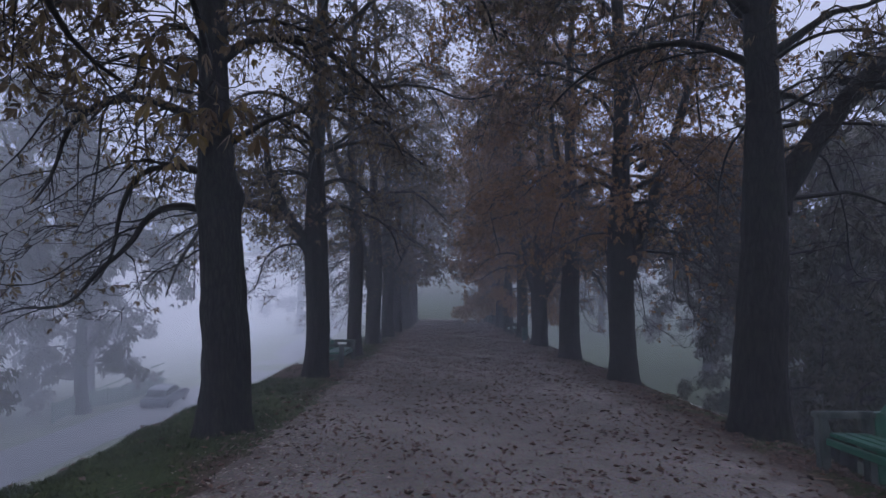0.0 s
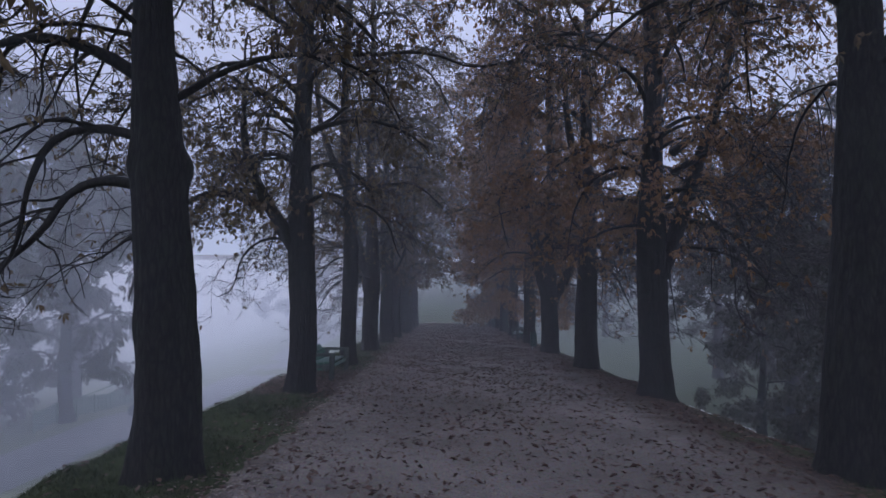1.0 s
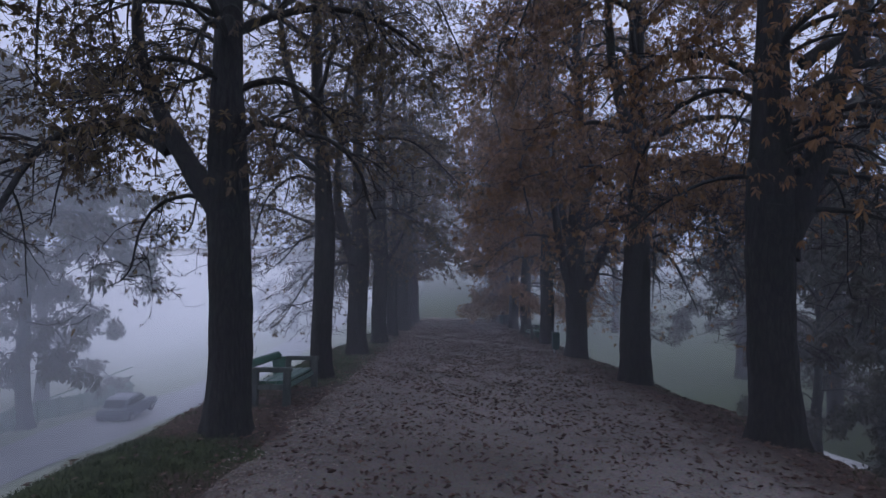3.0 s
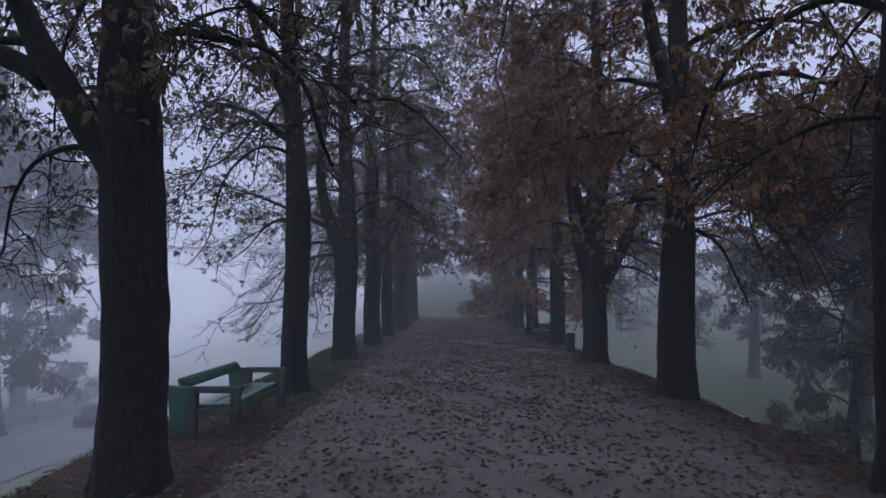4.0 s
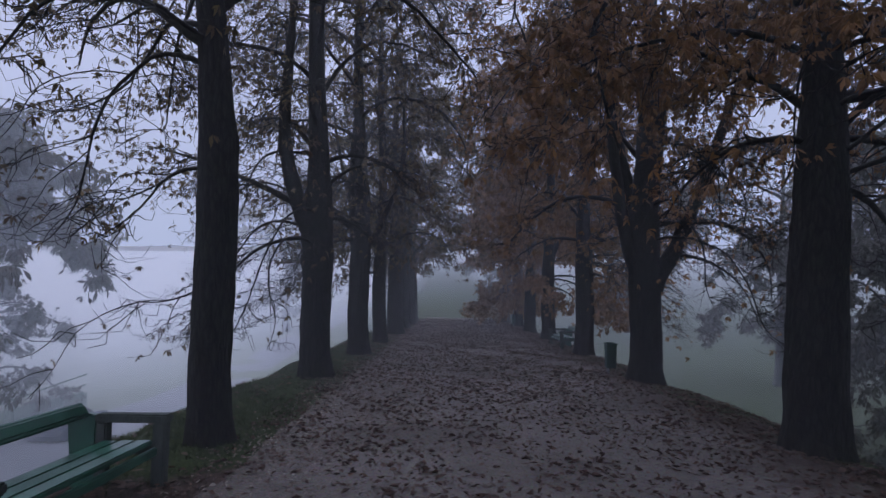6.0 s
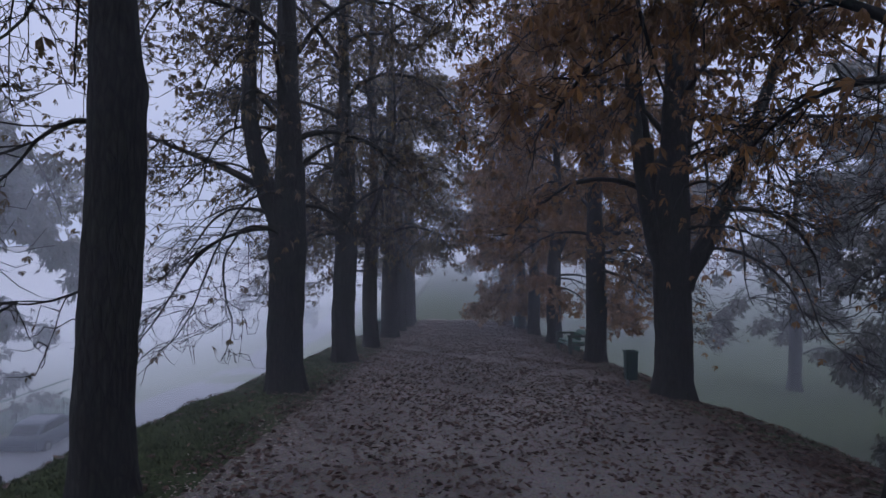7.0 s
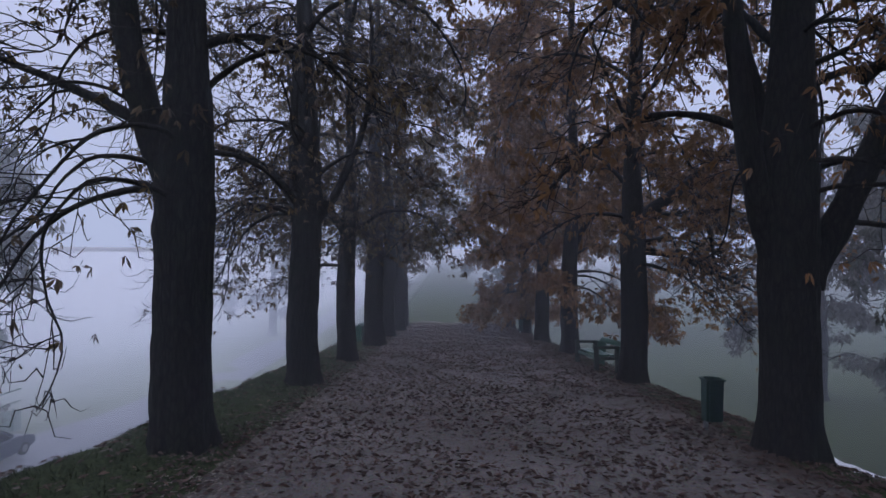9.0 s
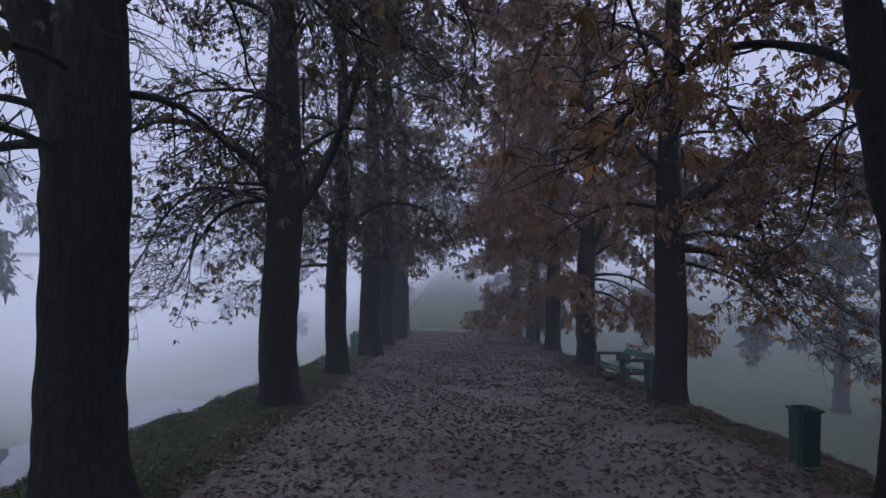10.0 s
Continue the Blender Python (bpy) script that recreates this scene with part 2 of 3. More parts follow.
def box(bm, x0, x1, y0, y1, z0, z1, bevel=0.008, lean=0.0):
    """A bevelled block; lean shifts its top in x."""
    r = bmesh.ops.create_cube(bm, size=1)
    for v in r["verts"]:
        top = v.co.z > 0
        v.co = Vector(((x0 + x1) / 2 + v.co.x * (x1 - x0) + (lean if top else 0), (y0 + y1) / 2 + v.co.y * (y1 - y0), (z0 + z1) / 2 + v.co.z * (z1 - z0)))
    if bevel:
        es = list({e for v in r["verts"] for e in v.link_edges})
        bmesh.ops.bevel(bm, geom=es, offset=bevel, segments=2, affect="EDGES")


def prism(bm, outline, y0, y1, bevel=0.0):
    """An outline in x and z, drawn out along y."""
    a = [bm.verts.new((x, y0, z)) for x, z in outline]
    b = [bm.verts.new((x, y1, z)) for x, z in outline]
    n = len(a)
    bm.faces.new(a[::-1]); bm.faces.new(b)
    for i in range(n):
        bm.faces.new((a[i], a[(i + 1) % n], b[(i + 1) % n], b[i]))
    bmesh.ops.recalc_face_normals(bm, faces=bm.faces)
    if bevel:
        bmesh.ops.bevel(bm, geom=list(bm.edges), offset=bevel, segments=2, affect="EDGES")


def one(build, *args, **kw):
    bm = bmesh.new()
    build(bm, *args, **kw)
    return bm


class Pile:
    """Collects tubes and leaves as arrays."""

    def __init__(self):
        self.v, self.f, self.n = [], [], 0

    def add(self, v, f):
        self.v.append(v); self.f.append(f + self.n)
        self.n += len(v)

    def tube(self, pts, rad, sides):
        t = np.gradient(pts, axis=0)
        t /= np.linalg.norm(t, axis=1)[:, None] + 1e-9
        ref = np.array((1.0, 0, 0)) if abs(t[:, 0]).mean() < 0.6 else np.array((0, 1.0, 0))
        a = np.cross(t, ref); a /= np.linalg.norm(a, axis=1)[:, None] + 1e-9
        b = np.cross(t, a)
        th = np.arange(sides) * 2 * np.pi / sides
        ring = np.cos(th)[None, :, None] * a[:, None] + np.sin(th)[None, :, None] * b[:, None]
        r = rad[:, None, None] if rad.ndim == 1 else rad[:, :, None]
        v = (pts[:, None] + ring * r).reshape(-1, 3)
        i, j = np.meshgrid(np.arange(len(pts) - 1), np.arange(sides), indexing="ij")
        k = (j + 1) % sides
        f = np.stack((i * sides + j, i * sides + k, (i + 1) * sides + k, (i + 1) * sides + j), -1).reshape(-1, 4)
        self.add(v, f)

    def leaves(self, rng, at, size, spread=0.7, count=5, hang=1.0):
        """Palmate leaves: count long leaflets that hang from each point."""
        n = len(at)
        d = rng.normal(size=(n, 3)) * spread
        d[:, 2] -= hang
        d /= np.linalg.norm(d, axis=1)[:, None]
        s = np.cross(d, rng.normal(size=(n, 3))); s /= np.linalg.norm(s, axis=1)[:, None] + 1e-9
        w = np.cross(d, s)
        size = size * rng.uniform(0.6, 1.25, n)
        base = at + d * (size * rng.uniform(0.2, 0.7, n))[:, None]
        for k in range(count):
            a = (k - (count - 1) / 2) * 0.55 + rng.normal(0, 0.15, n)
            out = np.cos(a)[:, None] * d + np.sin(a)[:, None] * s + w * rng.normal(0, 0.25, n)[:, None]
            side = np.cross(out, w); side /= np.linalg.norm(side, axis=1)[:, None] + 1e-9
            ln = (size * rng.uniform(0.7, 1.1, n) * (1 - 0.18 * abs(k - (count - 1) / 2)))[:, None]
            droop = np.array((0, 0, -1.0)) * ln * 0.15
            v = np.stack((base, base + out * ln * 0.62 + side * ln * 0.17 + w * ln * 0.05, base + out * ln + droop, base + out * ln * 0.62 - side * ln * 0.17 + w * ln * 0.05), 1)
            self.add(v.reshape(-1, 3), np.arange(4 * n).reshape(-1, 4))

    def put(self, name, mat, parent=None, label="", smooth=False):
        return from_arrays(name, np.concatenate(self.v), np.concatenate(self.f), mat, parent, label, smooth)


# ---- trees ----
def growth(rng, start, turn, rises, length, wander=0.12, step=0.16, least=5):
    """The line of a bough: it sets out at the first rise (degrees), bends to the second and ends at the third."""
    n = max(least, int(length / step))
    s = np.linspace(0, 1, n)
    e = np.radians(np.interp(s, np.linspace(0, 1, len(rises)), rises)) + np.cumsum(rng.normal(0, wander, n)) * 0.7
    a = np.radians(turn) + np.cumsum(rng.normal(0, wander, n))
    d = np.stack((np.cos(e) * np.cos(a), np.cos(e) * np.sin(a), np.sin(e)), 1) * (length / n)
    p = np.cumsum(d, 0)
    return np.concatenate(([start], start + p)), np.degrees(a), np.degrees(e)


def tree(x, y, r, seed, boughs, lean=(0.0, 0.0), sway=0.05, tall=14.5, extra=24, leafy=1.0, tint=None, group="avenue trees",
         label="tall horse chestnut with dark furrowed trunk and withered leaves", low=3.3, leaf=0.115, bare=0.0, near=True, reach=1.0, knots=(), twiggy=1.0, weep=0, shed=0.0):
    """A chestnut: furrowed trunk with root flare, its own boughs, a crown of further boughs, twigs and hanging leaves."""
    rng = np.random.default_rng(seed)
    top = thing("tree", x, y, 0.0, label, "tree", group)
    # trunk
    zs = np.concatenate((np.arange(-0.35, 6.0, 0.08 if near else 0.25), np.arange(6.0, tall, 0.5)))
    ph = rng.uniform(0, 6.28, 8)
    u = np.clip(zs / tall, 0, 1)
    line = np.stack((lean[0] * zs / 5 + sway * np.sin(zs * 0.8 + ph[0]) * np.clip(zs, 0, 1), lean[1] * zs / 5 + sway * np.sin(zs * 0.7 + ph[1]) * np.clip(zs, 0, 1), zs), 1)
    sides = 40 if near else 18
    th = np.arange(sides) * 2 * np.pi / sides
    rz = r * (1 - 0.14 * np.clip(zs / 3, 0, 1) - 0.20 * smooth(2.8, 4.6, zs) - 0.55 * np.clip((zs - 4) / (tall - 4), 0, 1))
    flare = 0.34 * r * np.exp(-np.clip(zs + 0.1, 0, 9) / 0.28)
    Z, T = np.meshgrid(zs, th, indexing="ij")
    furrow = (np.abs(np.sin(7 * T + ph[2] + 1.1 * np.sin(1.7 * Z + ph[3]) + 0.35 * np.sin(6 * Z + T))) - 0.6) * 0.075
    furrow += 0.030 * np.sin(15 * T + 3 * np.sin(2.3 * Z + ph[4])) + 0.015 * np.sin(11 * Z + 5 * T + ph[5])
    bulge = 0.06 * np.sin(2 * T + 0.9 * Z + ph[6]) + 0.05 * np.sin(3 * T - 0.6 * Z + ph[7])
    R = rz[:, None] * (1 + furrow + bulge) + flare[:, None] * (1 + 0.55 * np.cos(5 * T + ph[4]))
    for kz, kt, ks in knots:
        dt = (T - np.radians(kt) + np.pi) % (2 * np.pi) - np.pi
        R += ks * np.exp(-((Z - kz) / 0.16) ** 2 - (dt / 0.45) ** 2)
    # ring directions run about the x axis first, so that a turn of 0 looks along +x
    ring = np.stack((np.cos(T), np.sin(T), np.zeros_like(T)), -1)
    v = (line[:, None] + ring * R[..., None]).reshape(-1, 3)
    i, j = np.meshgrid(np.arange(len(zs) - 1), np.arange(sides), indexing="ij")
    k = (j + 1) % sides
    f = np.stack((i * sides + j, i * sides + k, (i + 1) * sides + k, (i + 1) * sides + j), -1).reshape(-1, 4)
    from_arrays("trunk", v, f, BARK, top, smooth=True)
    inner = 1 if x < 0.7 else -1

    def cut(p):
        """Ends a branch where it would hang too low: higher over the path than over the bank."""
        if group != "avenue trees":
            return p
        floor = np.where(p[:, 0] * inner > 0.5, 2.5, 0.7)
        low_at = np.nonzero(p[:, 2] < floor)[0]
        return p if len(low_at) == 0 else p[: max(low_at[0], 2)]

    at = lambda z: np.array((np.interp(z, zs, line[:, 0]), np.interp(z, zs, line[:, 1]), z))
    # boughs: the tree's own, then a crown all round
    plan = list(boughs)
    outward = 180 if inner > 0 else 0
    for q in range(weep):
        turn = outward + (-95 + 190 * (q + rng.uniform(0.1, 0.9)) / weep)
        plan.append((rng.uniform(2.6, 5.0), turn, (rng.uniform(15, 45), rng.uniform(-15, 10), rng.uniform(-65, -35), rng.uniform(-85, -50), rng.uniform(-50, 20)), rng.uniform(2.4, 4.3), rng.uniform(0.028, 0.042)))
    for q in range(extra):
        z = low + (tall - 1.0 - low) * ((q + rng.uniform(0, 0.8)) / extra) ** 0.9
        far = float(np.interp(z, (3, 5, 7, 10, 14), (3.5, 3.7, 4.8, 5.0, 3.2))) * rng.uniform(0.75, 1.12) * reach
        plan.append((z, q * 137.5 + rng.uniform(-25, 25), (rng.uniform(30, 65), rng.uniform(10, 40), rng.uniform(-25, 10), rng.uniform(-70, -35), rng.uniform(-80, -30)), max(far, 1.0), 0.024 + 0.009 * far))
    twigs, crown, ends = Pile(), Pile(), []
    for number, (z, turn, rises, length, br, *off) in enumerate(plan):
        start = at(z)
        start = start + (np.array((off[0], off[1], 0.0)) if off else 0)
        pts, az, el = growth(rng, start, turn, rises, length, 0.035 if br > 0.12 else 0.06 if number < len(boughs) else 0.12)
        pts = cut(pts)
        pile = Pile()
        s = np.linspace(0, 1, len(pts))
        thick = br * (1 - 0.82 * s ** 0.8) + 0.25 * br * np.exp(-s * length / 0.12)
        thick = thick * (1 + 0.06 * np.sin(9 * s * length + z))
        pile.tube(pts, thick, 5 if not near else 12 if br > 0.1 else 6 if br > 0.05 else 4)
        # side branches
        upright = np.mean(rises) > 55
        side_n = int(length * (2.6 if upright else 4.2) * twiggy)
        for q in range(side_n):
            w = rng.uniform(0.22 if not upright else 0.35, 1.0)
            i = min(int(w * (len(pts) - 1)), len(pts) - 2)
            p0 = pts[i]
            sl = rng.uniform(0.6, 1.9) * (1.25 - 0.5 * w) * (1.5 if upright else 1.0)
            p2, a2, e2 = growth(rng, p0, az[i] + rng.choice((-1, 1)) * rng.uniform(25, 80), (el[i] * 0.5 + rng.uniform(-10, 45), rng.uniform(-45, 5), rng.uniform(-80, -20), rng.uniform(-70, 20)), sl, 0.13, 0.18)
            p2 = cut(p2)
            b2 = max(min(thick[i] * 0.45, 0.026), 0.008)
            pile.tube(p2, b2 * (1 - 0.7 * np.linspace(0, 1, len(p2))), 3)
            for k in range(int(rng.integers(3, 7) * twiggy + 0.5)):
                w2 = rng.uniform(0.25, 1.0)
                i2 = min(int(w2 * (len(p2) - 1)), len(p2) - 2)
                tl = rng.uniform(0.25, 0.9)
                p3, a3, e3 = growth(rng, p2[i2], a2[i2] + rng.uniform(-75, 75), (rng.uniform(-50, 30), rng.uniform(-80, -15), rng.uniform(-30, 20), rng.uniform(-10, 70)), tl, 0.10, 0.18, 4)
                p3 = cut(p3)
                twigs.tube(p3, 0.0062 * (1 - 0.55 * np.linspace(0, 1, len(p3))), 3)
                ends.append(p3[-1]); ends.append(p3[len(p3) // 2]); ends.append(p3[-2])
            ends.append(p2[-1])
        pile.put("limb", BARK, top, smooth=True)
    tagged(twigs.put("brushwood", TWIG, top), kind="stuff")
    ends = np.array(ends)
    want = int(len(ends) * leafy * 2.0)
    pick = rng.integers(0, len(ends), want)
    pts = ends[pick] + rng.normal(0, 0.10, (want, 3))
    # leaves have gone from whole parts of the crown and cling on in others
    keep = np.sin(pts[:, 0] * 1.3 + ph[0]) + np.sin(pts[:, 1] * 1.1 + ph[1]) + np.sin(pts[:, 2] * 1.5 + ph[2]) + rng.normal(0, 0.9, want) > -1.0
    keep &= rng.uniform(0, 1, want) < 0.12 + np.clip((pts[:, 2] - bare) / 1.6, 0, 1)
    # low down, the side that looks out over the bank has lost more
    keep &= (pts[:, 0] * inner > -0.4) | (pts[:, 2] > 4.6) | (rng.uniform(0, 1, want) > shed)
    crown.leaves(rng, pts[keep], leaf, count=4 if near else 2 if group == "meadow trees" else 3)
    tagged(crown.put("crown", tint or LEAF_OLIVE, top, "withered hanging leaves"), kind="stuff")
    return top

# ---- ground ----
def smooth(a, b, x):
    s = np.clip((x - a) / (b - a), 0, 1)
    return s * s * (3 - 2 * s)


def waves(x, y, s):
    return np.sin(1.7 * x * s + 0.6) * np.sin(1.3 * y * s + 1.1) + 0.6 * np.sin(3.1 * x * s + 2.2 * y * s) + 0.4 * np.sin(5.3 * y * s - 2.7 * x * s + 0.7)


def downhill(y):
    """The fall of the avenue, which eases off on the plain beyond its end."""
    return -math.tan(FALL) * (np.clip(y, -60, 56) + 14 * (1 - np.exp(-np.clip(y - 56, 0, 400) / 14)))


def ground_height(x, y):
    """The avenue runs along a bank that falls to meadows on either side."""
    x, y = np.asarray(x, float), np.asarray(y, float)
    crest = 0.10 * waves(x * 0.2, y, 0.8)
    west = -1.8 * smooth(-3.65, -6.3, x + crest) - 4.2 * smooth(-5.0, -15.0, x) - 0.03 * smooth(-2.6, -3.6, x)
    east = -1.8 * smooth(4.2, 7.0, x + crest) - 3.4 * smooth(6.0, 16.0, x) - 0.06 * smooth(3.7, 4.5, x)
    flat = smooth(-2.2, -2.7, x) + smooth(3.6, 4.1, x)
    return downhill(y) - 0.011 * np.clip(x, -20, 20) + west + east + 0.022 * waves(x, y, 2.2) * flat + 0.008 * waves(x, y, 6.0) * flat + 0.25 * waves(x, y, 0.12) * smooth(9, 30, np.abs(x))


def sheet(name, xs, ys, height, mat, label):
    X, Y = np.meshgrid(xs, ys, indexing="ij")
    Z = height(X, Y)
    i, j = np.meshgrid(np.arange(len(xs) - 1), np.arange(len(ys) - 1), indexing="ij")
    n = len(ys)
    f = np.stack((i * n + j, (i + 1) * n + j, (i + 1) * n + j + 1, i * n + j + 1), -1).reshape(-1, 4)
    return tagged(from_arrays(name, np.stack((X, Y, Z), -1).reshape(-1, 3), f, mat, smooth=True), label, "", "", "structure")


xs = np.concatenate((-np.geomspace(1200, 10, 30), np.arange(-9.7, 11.7, 0.16), np.geomspace(12, 1200, 30)))
ys = np.concatenate((-np.geomspace(900, 8, 14), np.arange(-7, 56, 0.22), np.geomspace(56.5, 1500, 34)))
sheet("ground", xs, ys, ground_height, EARTH, "bank of damp turf and leaf litter above meadows")


def path_height(x, y):
    edge = smooth(-2.05, -2.5, x) + smooth(3.55, 3.95, x)
    return downhill(y) - 0.011 * x + 0.028 + 0.010 * waves(x, y, 1.1) - 0.004 * np.abs(waves(x, y, 4.0)) - 0.10 * edge - 0.02 * np.abs(waves(0 * x, y, 1.6)) * (smooth(-1.6, -2.2, x) + smooth(3.2, 3.7, x))


sheet("path", np.arange(-2.55, 4.05, 0.1), np.arange(-6, 60, 0.12), path_height, GRAVEL, "broad grey gravel path strewn with leaves")


def on(x, y):
    return float(ground_height(x, y))


sheet("road", np.linspace(-22.0, -17.6, 8), np.arange(-40, 160, 2.0), lambda x, y: ground_height(x, y) + 0.06, ASPHALT, "pale wet asphalt road below the bank")
sheet("lane", np.linspace(15.6, 18.6, 6), np.arange(30, 46, 1.0), lambda x, y: ground_height(x, y) + 0.06 - 0.12 * smooth(1.0, 1.5, np.abs(x - 17.1)), LANE, "pale gravel lane below the bank")

# ---- avenue, west row ----
tree(-2.82, 8.31, 0.285, 11, [(3.2, 183, (25, -5, -70, -85, -45), 2.5, 0.06), (2.7, 178, (25, -15, -70, -45, -70, -15, -30), 3.4, 0.06), (3.75, 186, (45, 15, -25, -75, -40), 3.0, 0.075), (4.6, -12, (45, -15, -50), 2.6, 0.085), (5.3, 172, (50, 5, -40), 3.2, 0.09), (2.35, 195, (-10, -50, 0), 1.0, 0.02)],
     lean=(-0.12, 0.0), leafy=1.6, bare=3.4, extra=26, weep=6, leaf=0.10, knots=((3.0, 5, 0.09), (3.05, 60, 0.07), (3.0, 200, 0.05), (1.5, 200, 0.02)), label="horse chestnut with dark trunk and bare drooping boughs")
tree(-2.85, 13.77, 0.271, 12, [(2.6, 186, (50, 62, 80, 95), 3.8, 0.175), (3.5, 184, (35, -35, -62), 3.9, 0.10, -0.72, 0.0), (3.8, 175, (25, -30, -75), 2.6, 0.05, -0.8, 0.1), (4.1, 8, (50, -25, -60), 1.9, 0.06), (4.9, -4, (25, -15, -45), 2.6, 0.075), (5.1, 185, (25, 5, -30), 2.2, 0.05)],
     lean=(0.05, 0.0), leafy=1.25, bare=2.0, extra=24, weep=8, leaf=0.10, shed=0.1, label="horse chestnut forking low with an arching side bough")
tree(-2.76, 18.92, 0.232, 13, [(4.35, 181, (30, 5, -85), 3.0, 0.075), (4.95, 190, (62, 80, 86), 5.0, 0.12), (1.75, 180, (-25, -20, 10), 1.0, 0.018), (3.0, 185, (10, -50, -30), 1.5, 0.03)],
     lean=(-0.05, 0.0), sway=0.07, leafy=0.75, low=4.6, bare=2.0, extra=18, weep=4, leaf=0.10, shed=0.4, knots=((3.3, 30, 0.03),), label="slender leaning horse chestnut with yellowing hanging leaves")
tree(-2.80, 24.19, 0.303, 14, [(2.75, 176, (62, 84, 90), 6.5, 0.20, -0.1, 0.0), (3.45, 179, (22, 10, 6), 3.6, 0.075, -0.4, 0.0), (2.75, 184, (5, -52, -40), 3.5, 0.045, -0.2, 0.0), (4.2, 5, (35, -10, -50), 2.4, 0.06), (4.4, 150, (55, 30, -20), 2.6, 0.06), (3.1, 15, (20, -40, -60), 1.8, 0.045)],
     leafy=0.85, bare=3.0, extra=20, weep=9, shed=0.4, knots=((2.75, 180, 0.08), (2.35, 185, 0.07), (2.4, 0, 0.03)), label="stout twin-stemmed horse chestnut with a long low bough")
tree(-2.68, 29.0, 0.30, 15, [(2.95, 180, (68, 25, -35), 3.8, 0.125), (3.1, 170, (80, 88, 88), 7.0, 0.15, -0.12, 0.0), (3.0, 2, (55, 76, 84), 5.5, 0.10, 0.12, 0.0), (3.2, 188, (10, -60, -70), 2.4, 0.045, -0.2, 0.0)],
     leafy=0.75, bare=2.4, extra=20, weep=10, shed=0.3, label="horse chestnut splitting into several upright stems")
tree(-2.55, 33.15, 0.24, 16, [(3.3, 180, (55, 75, 85), 6.0, 0.13), (2.5, 175, (10, -35, -50), 2.4, 0.05)], leafy=0.7, low=2.9, extra=20, leaf=0.14, weep=5)

# ---- avenue, east row ----
tree(4.25, 8.68, 0.325, 21, [(3.05, -8, (66, 52, 58), 5.5, 0.20, 0.1, 0.0), (4.4, 10, (45, -20, -10), 1.2, 0.07), (4.75, -8, (5, -45, -75), 2.4, 0.055, 1.0, -0.1), (4.9, 178, (35, -10, -45), 3.2, 0.07), (5.6, 185, (40, 0, -40), 3.6, 0.08), (4.6, -20, (15, -20, -80), 2.6, 0.04, 1.2, -0.1)],
     leafy=0.9, low=4.8, bare=4.0, extra=22, weep=6, shed=0.85, reach=1.15, label="massive dark horse chestnut with a thick side fork", knots=((1.9, 220, 0.04),))
tree(4.06, 13.95, 0.30, 22, [(2.35, 0, (66, 82, 90, 90), 8.0, 0.19, 0.13, 0.0), (4.35, -4, (30, -15, -62), 3.2, 0.075, 0.4, 0.0), (4.75, 6, (40, 10, -35), 3.4, 0.085, 0.4, 0.0), (3.4, 10, (5, -35, -60), 3.0, 0.055, 0.35, 0.0), (2.9, -12, (0, -40, -60), 2.6, 0.045, 0.3, 0.0), (4.4, 182, (40, -10, -45), 2.6, 0.06), (3.3, 185, (10, -30, -55), 2.0, 0.04)],
     lean=(-0.10, 0.0), leafy=1.1, twiggy=1.2, bare=2.6, extra=22, leaf=0.115, weep=12, shed=0.8, reach=1.1, tint=LEAF_RUST, label="twin-trunked horse chestnut with tangled bare twigs")
tree(3.97, 19.06, 0.301, 23, [(3.9, 0, (20, -45, -72), 3.0, 0.085), (2.95, 8, (5, -60, -70), 2.2, 0.055), (4.55, -6, (35, -20, -60), 3.4, 0.08), (5.15, 4, (40, 8, -20), 3.8, 0.11), (5.1, 178, (70, 84, 88), 5.0, 0.17, -0.1, 0.0), (3.4, 176, (25, -30, -65), 2.4, 0.05), (4.3, 186, (30, -20, -60), 3.0, 0.06), (3.5, 15, (10, -35, -65), 3.2, 0.05)],
     leafy=1.5, twiggy=1.1, bare=2.6, extra=22, leaf=0.13, weep=12, shed=0.7, reach=1.1, tint=LEAF_RUST, label="horse chestnut with rusty brown hanging foliage", low=3.0)
tree(3.91, 24.51, 0.326, 24, [(2.05, 182, (70, 86, 89), 7.5, 0.165, -0.12, 0.0), (2.3, 140, (80, 86, 88), 7.5, 0.15, -0.02, 0.05), (1.95, -5, (58, 80, 85), 7.5, 0.18, 0.14, 0.0), (2.3, 50, (76, 86, 88), 7.0, 0.14, 0.1, 0.05), (3.2, 0, (15, -30, -70), 3.0, 0.06, 0.7, 0.0), (4.2, -4, (40, 5, -30), 3.0, 0.08, 0.8, 0.0), (3.6, 186, (25, -25, -55), 2.8, 0.055, -0.5, 0.0), (2.6, -10, (0, -40, -60), 2.4, 0.04, 0.5, 0.0)],
     leafy=1.3, tint=LEAF_RUST, low=3.6, extra=20, leaf=0.13, weep=11, shed=0.7, bare=2.9, reach=1.1, label="horse chestnut spreading into a candelabra of stems")
